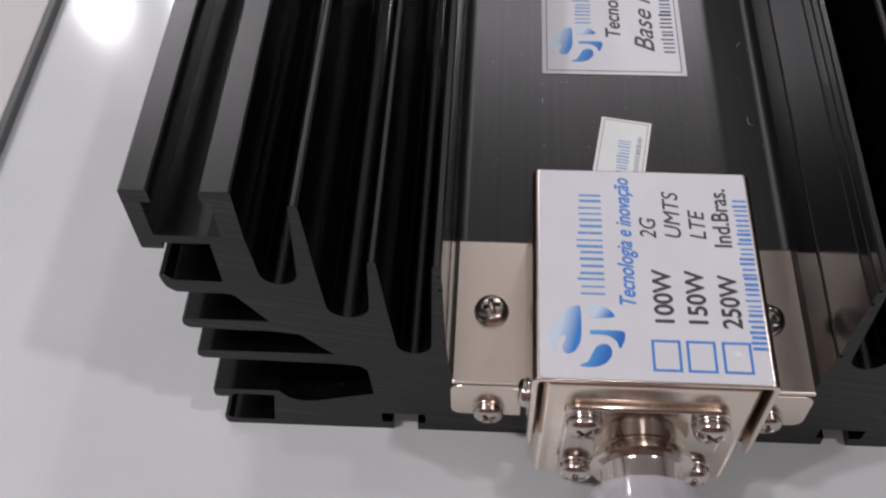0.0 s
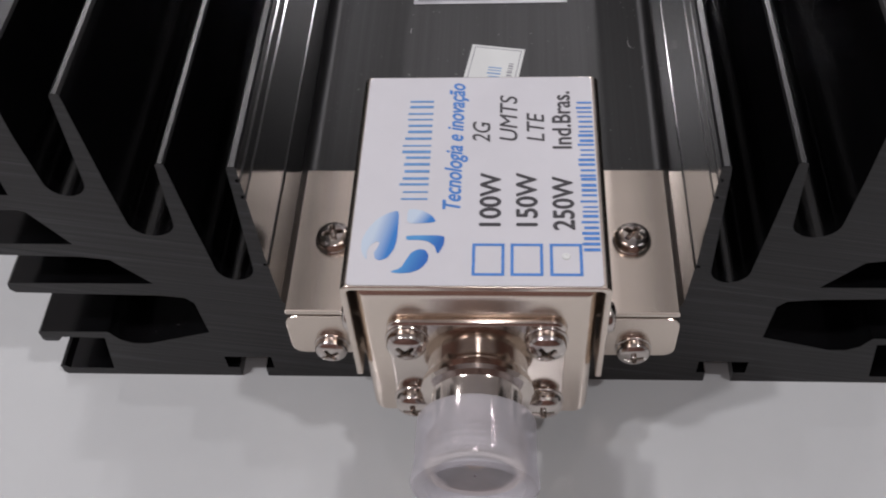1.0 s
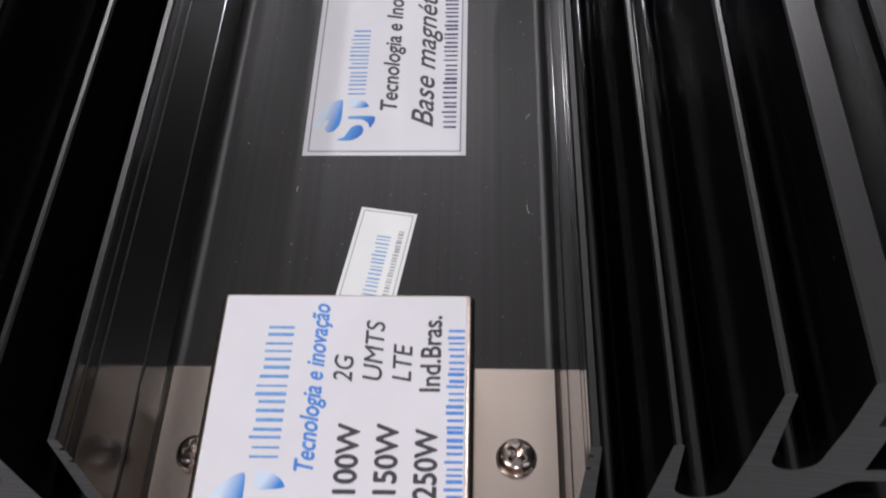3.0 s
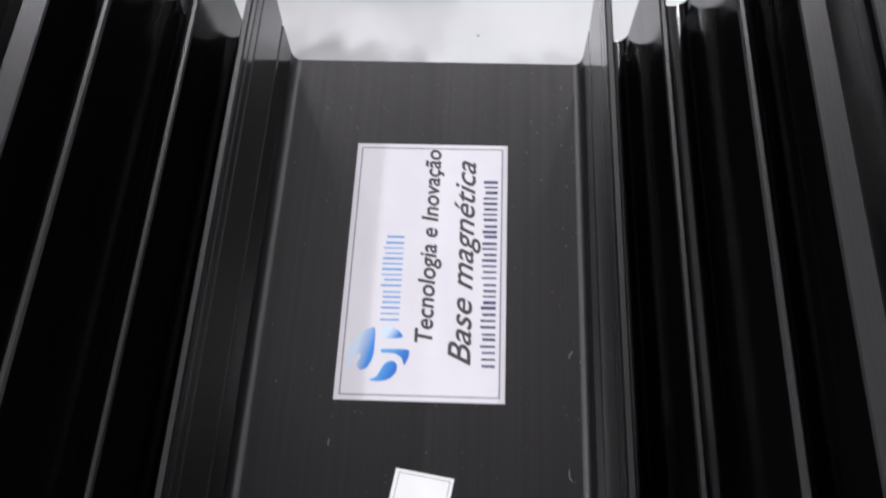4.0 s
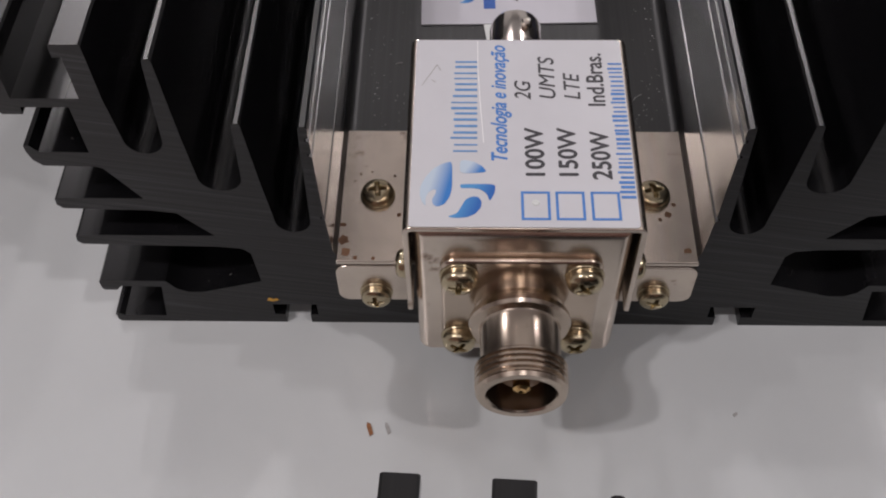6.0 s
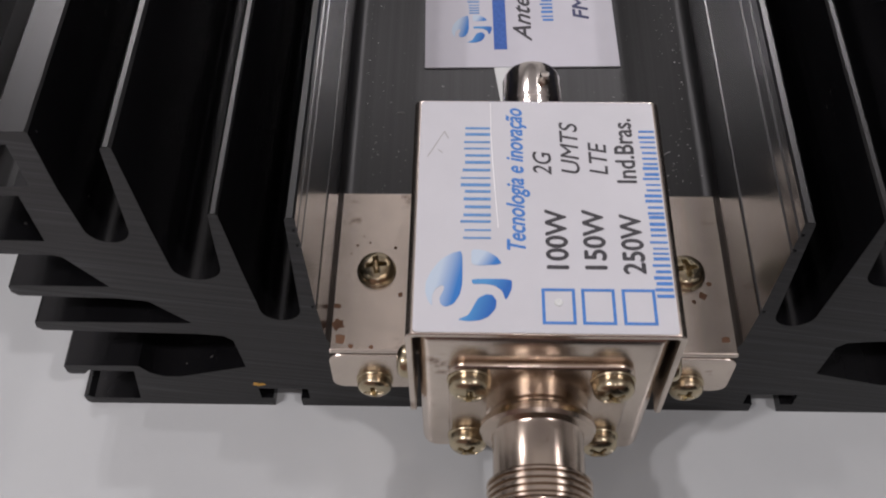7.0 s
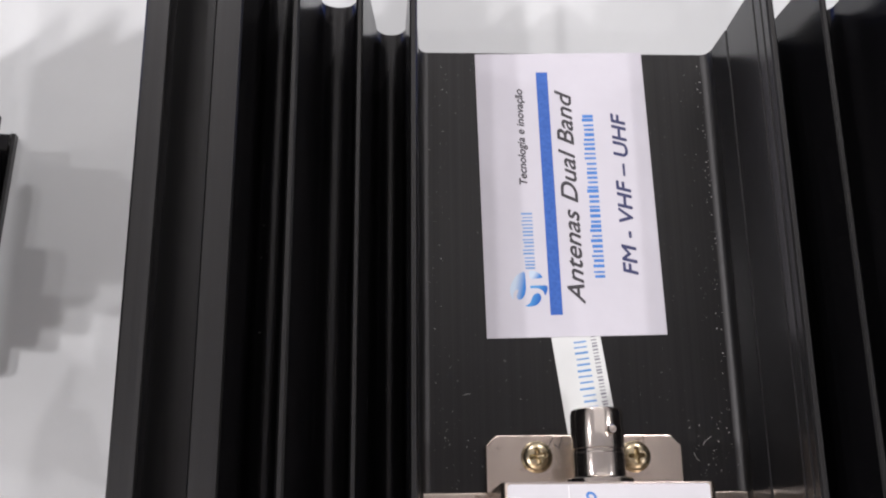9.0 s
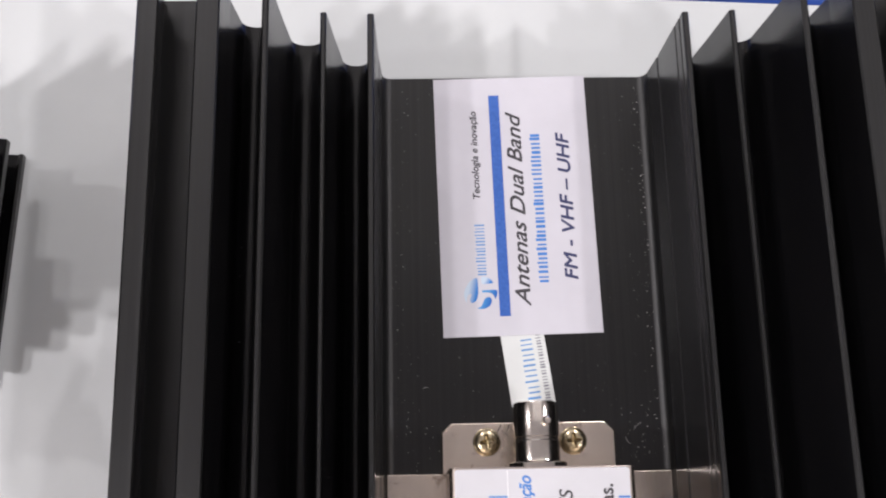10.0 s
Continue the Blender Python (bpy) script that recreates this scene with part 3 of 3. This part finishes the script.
def creases(bx):
    """A crease along the worn label, a scratch, and its chipped edge."""
    z = 49.70
    way = [(-7.6, 31.0), (-7.55, 24.0), (-7.2, 16.0), (-6.6, 6.0)]
    pts = [(x - 0.07, y) for x, y in way] + [(x + 0.07, y) for x, y in reversed(way)]
    patch(bx, pts, z, CREASE, "crease")
    for a, b in (((-17.6, 19.6), (-15.0, 24.8)), ((-15.0, 24.8), (-14.3, 23.4)), ((-15.9, 21.0), (-15.2, 20.4))):
        d = Vector((b[0] - a[0], b[1] - a[1])).normalized() * 0.06
        patch(bx, [(a[0] - d.y, a[1] + d.x), (a[0] + d.y, a[1] - d.x), (b[0] + d.y, b[1] - d.x), (b[0] - d.y, b[1] + d.x)], z, DUST, "scratch")


creases(box_b)


def bayonet_socket(bx, back):
    """Rear fixing tab with two screws, and the bayonet socket on the back plate."""
    tab = [(-20.9, back - 1), (-20.9, 41.0), (-18.6, 43.2), (18.5, 43.2), (20.8, 41.0), (20.8, back - 1)]
    part("rear_tab", plain(prism(tab, FLOOR + 0.02, FLOOR + 1.2, "z")), NICKEL_OLD, bx, bevel=0.0003)
    screw(bx, (-10.1, 38.6, FLOOR + 1.2), "up", ZINC, 3.1, 2.3, 8)
    screw(bx, (10.6, 38.6, FLOOR + 1.2), "up", ZINC, 3.1, 2.3, 3)
    c = (0.2, 0, 39.0)
    b = back - 0.4
    part("bayonet_socket", lathe([(0.5, b), (6.5, b), (6.7, b + 0.3), (6.7, b + 1.5), (6.3, b + 1.8), (5.3, b + 2.0), (5.2, b + 2.6), (5.2, b + 6.4), (5.05, b + 6.6), (5.05, b + 7.2), (5.2, b + 7.4), (5.2, b + 14.0), (4.9, b + 14.9), (4.3, b + 15.2), (3.9, b + 14.8), (3.8, b + 6), (0.5, b + 6)], 48, "y", c), BRIGHT, bx, "bright bayonet socket", soft_angle=28)
    part("bayonet_pin", lathe([(0.2, 3.0), (1.0, 3.0), (1.0, 5.9), (0.7, 6.2), (0.2, 6.3)], 16, "z", (c[0] + 1.9, b + 10.6, c[2])), BRIGHT, bx)
    part("bayonet_pin", lathe([(0.2, -3.0), (1.0, -3.0), (1.0, -5.3), (0.2, -5.6)], 16, "z", (c[0] - 1.9, b + 10.6, c[2])), BRIGHT, bx)
    z = FLOOR + 1.22
    for k, (x, y, w, turn) in enumerate(((-7.6, 40.6, 2.4, 60), (-6.4, 41.2, 1.8, -40), (-5.2, 40.8, 2.2, 70), (-4.0, 41.2, 1.5, 20))):
        ob = part("pencil_mark", plain(prism([(0, 0), (w, 0), (w, 0.18), (0, 0.18)], 0, 0.02, "z")), INK, bx)
        ob.matrix_local = pose(x * MM, y * MM, z * MM, 0, 0, turn)


bayonet_socket(box_b, BACK_B)


def rust_spots(bx):
    """Brown rust blooms on the base plate of the tarnished box."""
    stain = mat_ink("rust_stain", (0.17, 0.085, 0.045), 0.6)
    r = random.Random(31)
    for x, y, s in ((-32.8, 3.4, 1.2), (-32.2, 0.6, 1.0), (-33.2, 7.0, 0.6), (-30.4, -0.8, 0.5), (-22.6, 9.4, 0.5), (-23.8, 19.2, 0.35), (30.8, 12.2, 0.5), (23.6, 5.0, 0.6), (-30.6, 19.6, 0.28), (-28.4, 20.2, 0.22), (-31.6, 17.8, 0.18), (-29.6, 21.6, 0.16), (-27.0, -0.9, 0.4), (29.4, 9.8, 0.8), (27.8, 8.6, 0.45), (32.2, 1.2, 0.7), (24.5, 17.2, 0.3)):
        pts = [(x + s * r.uniform(0.6, 1.2) * math.cos(k * math.pi / 5), y + s * r.uniform(0.6, 1.2) * math.sin(k * math.pi / 5)) for k in range(10)]
        patch(bx, pts, FLOOR + 1.205, stain, "rust_spot", 0.02)


rust_spots(box_b)


def specks(name, m, label, spots, mat, seed):
    """Flat crumbs strewn over strips of the channel floor, in one mesh: (x0, x1, y0, y1, how many, size) in mm."""
    r = random.Random(seed)
    bm = bmesh.new()
    for x0, x1, y0, y1, count, size in spots:
        for _ in range(count):
            x, y, s, a = r.uniform(x0, x1), r.uniform(y0, y1), size * r.uniform(0.35, 1.0) ** 2 + 0.05, r.uniform(0, 6.28)
            ring = []
            for k in range(5):
                t, q = a + k * 2 * math.pi / 5, s * r.uniform(0.5, 1.2)
                ring.append(bm.verts.new(Vector((x + q * math.cos(t), y + q * 0.8 * math.sin(t), FLOOR + 0.03)) * MM))
            top = bm.verts.new(Vector((x, y, FLOOR + 0.03 + s * 0.5)) * MM)
            for k in range(5):
                bm.faces.new((ring[k], ring[(k + 1) % 5], top))
    ob = part(name, bm, mat, None)
    ob.matrix_world = m
    return tagged(ob, label, "dust", kind="stuff")


specks("dust", POSE_B, "pale dust crumbs along the dusty channel", (
    (-32.4, -27.5, 34, 131, 45, 0.13), (30.8, 32.4, 40, 131, 55, 0.24), (27, 32, 34, 131, 30, 0.11), (-27, 28, 44, 62, 14, 0.12), (-32, -21, 32, 46, 16, 0.14), (22, 33, 33, 48, 24, 0.22)), DUST, 41)
specks("dust", POSE_A, "few pale dust crumbs in the clean channel", ((29, 33, 60, 160, 16, 0.14), (-32, 32, 40, 160, 8, 0.10)), DUST, 42)


def fibres():
    """Short pale lint fibres lying in the channels."""
    for m, x, y, length, turn in ((POSE_A, 30.5, 93.0, 2.6, 70), (POSE_A, 30.0, 68.0, 3.4, 110), (POSE_A, -16.5, 73.0, 2.0, 95), (POSE_B, 26.5, 42.0, 3.8, 50), (POSE_B, 24.0, 38.5, 3.0, 130), (POSE_B, -24.5, 52.0, 2.2, 20)):
        length *= 0.65
        way = [(-length / 2, 0.0), (-length / 5, length * 0.08), (length / 5, 0.0), (length / 2, -length * 0.12)]
        pts = [(u, v - 0.05) for u, v in way] + [(u, v + 0.05) for u, v in reversed(way)]
        ob = part("lint_fibre", plain(prism(pts, 0.04, 0.16, "z")), DUST, None)
        ob.matrix_world = m @ pose(x * MM, y * MM, FLOOR * MM, 0, 0, turn)
        tagged(ob, "thin pale lint fibre lying in the channel", "lint", "lint in the channels")


fibres()


def dust_cap(bx, front):
    y0, y1, cz = front - 9.9, front - 21.2, 27.8
    prof = [(8.5, y0), (9.1, y0), (9.3, y0 - 0.4), (9.35, y1 + 4.0), (9.6, y1 + 2.0), (9.75, y1 + 0.8), (9.5, y1 + 0.2), (8.9, y1), (7.6, y1 + 0.3), (6.9, y1 + 1.2), (6.6, y1 + 2.0), (0.3, y1 + 2.3),
            (0.3, y1 + 2.9), (6.8, y1 + 2.7), (8.5, y1 + 3.2)]
    part("dust_cap", lathe(prof, 64, "y", (0, 0, cz), True), PLASTIC, bx, "milky translucent plastic cap", soft_angle=38)


dust_cap(box_a, FRONT_A)


# ---- labels on the channel floors ----
def sheet(name, m, at, w, h, turn, mat, label, category, thick=0.12):
    """A sheet with its lower left corner at (x, y) mm, w across and h along."""
    ob = thing(name, m @ pose(at[0] * MM, at[1] * MM, FLOOR * MM, 0, 0, turn), label, category)
    part("paper", plain(prism([(0, 0), (w, 0), (w, h), (0, h)], 0.05, 0.05 + thick, "z")), mat, ob)
    return ob


def frame_lines(ob, w, h, inset, z, t=0.3):
    i = inset
    for a in ((i, w - i, i, i + t), (i, w - i, h - i - t, h - i), (i, i + t, i + t, h - i - t), (w - i - t, w - i, i + t, h - i - t)):
        strip(ob, *a, z, BORDER, "border_line")


def magnetic_base_label():
    w, h, z = 34.0, 62.2, 0.19
    ob = sheet("sticker", POSE_A, (-16.5, 81.9), w, h, 0.2, PAPER, "white printed sticker with grey border in the channel", "sticker")
    frame_lines(ob, w, h, 1.0, z)
    emblem(ob, 8.3, 10.2, 12.6, z)
    word_bars(ob, 12.0, 17.6, 38.6, 4.3, z, PALE, 16, 0.3, 8)
    letters(ob, "Tecnologia e Inovação", 5.1, (19.0, 12.2), z, INK, 47.8, 0.18, 0.12)
    letters(ob, "Base magnética", 6.6, (26.9, 7.4), z, INK, 49.8, 0.42, 0.09)
    word_bars(ob, 31.9, 7.6, 53.4, 3.1, z, NAVY, 32, 0.42, 9)


def antenna_card():
    w, h, z = 39.6, 68.4, 0.35
    ob = sheet("card", POSE_B, (-19.9, 64.1), w, h, 1.2, CARD, "white printed card lying in the channel", "card", 0.28)
    emblem(ob, 9.7, 11.0, 8.4, z)
    word_bars(ob, 11.4, 15.4, 29.1, 2.5, z, PALE, 16, 0.36, 11)
    letters(ob, "Tecnologia e inovação", 2.5, (10.7, 35.1), z, INK, 23.7, 0.22, 0.07)
    strip(ob, 14.2, 16.9, 4.9, 63.5, z, RIBBON, "blue_band")
    letters(ob, "Antenas Dual Band", 5.3, (22.0, 7.3), z, INK, 51.5, 0.38, 0.10)
    word_bars(ob, 26.9, 13.2, 53.0, 2.6, z, BLUE, 34, 0.5, 12)
    letters(ob, "FM - VHF – UHF", 4.6, (34.3, 13.3), z, NAVY, 39.0, 0.22, 0.12)


def small_labels():
    # tilted small sticker behind the first box
    ob = sheet("small_sticker", POSE_A, (-6.9, 44.4), 11.3, 24.3, -9.2, STRIP, "small white sticker stuck askew in the channel", "sticker")
    frame_lines(ob, 11.4, 24.4, 0.7, 0.18, 0.15)
    word_bars(ob, 7.4, 4.0, 18.6, 2.8, 0.18, PALE, 16, 0.28, 21)
    word_bars(ob, 9.7, 3.0, 20.0, 1.1, 0.18, BORDER, 24, 0.4, 22)
    ob = sheet("narrow_sticker", POSE_B, (-2.7, 40.0), 10.7, 26.0, 7.4, STRIP, "narrow white sticker half under the card", "sticker")
    word_bars(ob, 7.4, 3.0, 24.0, 3.2, 0.18, PALE, 16, 0.3, 23)
    word_bars(ob, 9.7, 5.5, 25.0, 1.3, 0.18, BORDER, 26, 0.42, 24)


magnetic_base_label()
antenna_card()
small_labels()


# ---- table clutter ----
def clutter():
    blue = mat_wall("blue_laminate", (0.03, 0.09, 0.42), 0.5)
    cab = thing("cabinet", pose(0, 0, 0), "blue cabinet standing behind the white table", "cabinet")
    part("body", plain(box(-520, 520, 408, 800, -760, -22)), blue, cab)
    part("top", plain(box(-524, 524, 407.5, 804, -22, -1)), blue, cab, bevel=0.002)
    pale = mat_wall("grey_board", (0.56, 0.545, 0.535), 0.5)
    edge, _, _, _ = material("dark_edging", (0.10, 0.105, 0.105), 0.4)
    b = thing("board", pose(0, 0, 0), "flat pale grey board with dark edging on the table", "board")
    part("sheet", plain(box(-420, -155.2, -60, 168, 0.02, 3.0)), pale, b, bevel=0.0006)
    part("edging", plain(box(-155.2, -153.0, -60, 168, 0.02, 3.1)), edge, b, bevel=0.0006)
    # flakes, specks and scratches
    for x, y, w, h, turn, mat, name, label in (
        (-95.2, 210.3, 1.0, 3.0, 25, RUST, "rust_flake", "small orange rust flake on the table"),
        (-91.7, 210.6, 0.8, 2.6, 25, DUST, "dust_flake", "small grey flake on the table"),
        (-130.4, 188.6, 0.7, 0.7, 0, DUST, "dust_flake", "tiny grey speck on the table"),
        (-126.3, 189.1, 0.6, 0.8, 0, DUST, "dust_flake", "tiny grey speck on the table"),
        (-24.2, 217.4, 1.0, 0.7, 30, DUST, "dust_flake", "tiny grey speck on the table"),
        (9.3, 198.0, 0.9, 0.6, 10, DUST, "dust_flake", "tiny grey speck on the table"),
        (-104.3, 194.7, 0.4, 1.8, 12, DUST, "dust_flake", "thin grey scratch flake on the table"),
    ):
        pts = [(-w / 2, -h / 2), (w * 0.3, -h * 0.42), (w / 2, h * 0.3), (0, h / 2), (-w * 0.4, h * 0.25)]
        ob = part(name, plain(prism(pts, 0.01, 0.25, "z")), mat, None)
        ob.matrix_world = pose(x * MM, y * MM, 0, 0, 0, turn)
        tagged(ob, label, "flake", "flakes on the table")
    spot = [(-49.6, 8.3), (-48.6, 7.9), (-47.2, 8.4), (-47.6, 9.0), (-48.4, 8.8), (-49.2, 9.3)]
    part("paint_spot", plain(prism(spot, -0.06, 0.0)), OCHRE, sink_b, "yellow paint spot")


clutter()
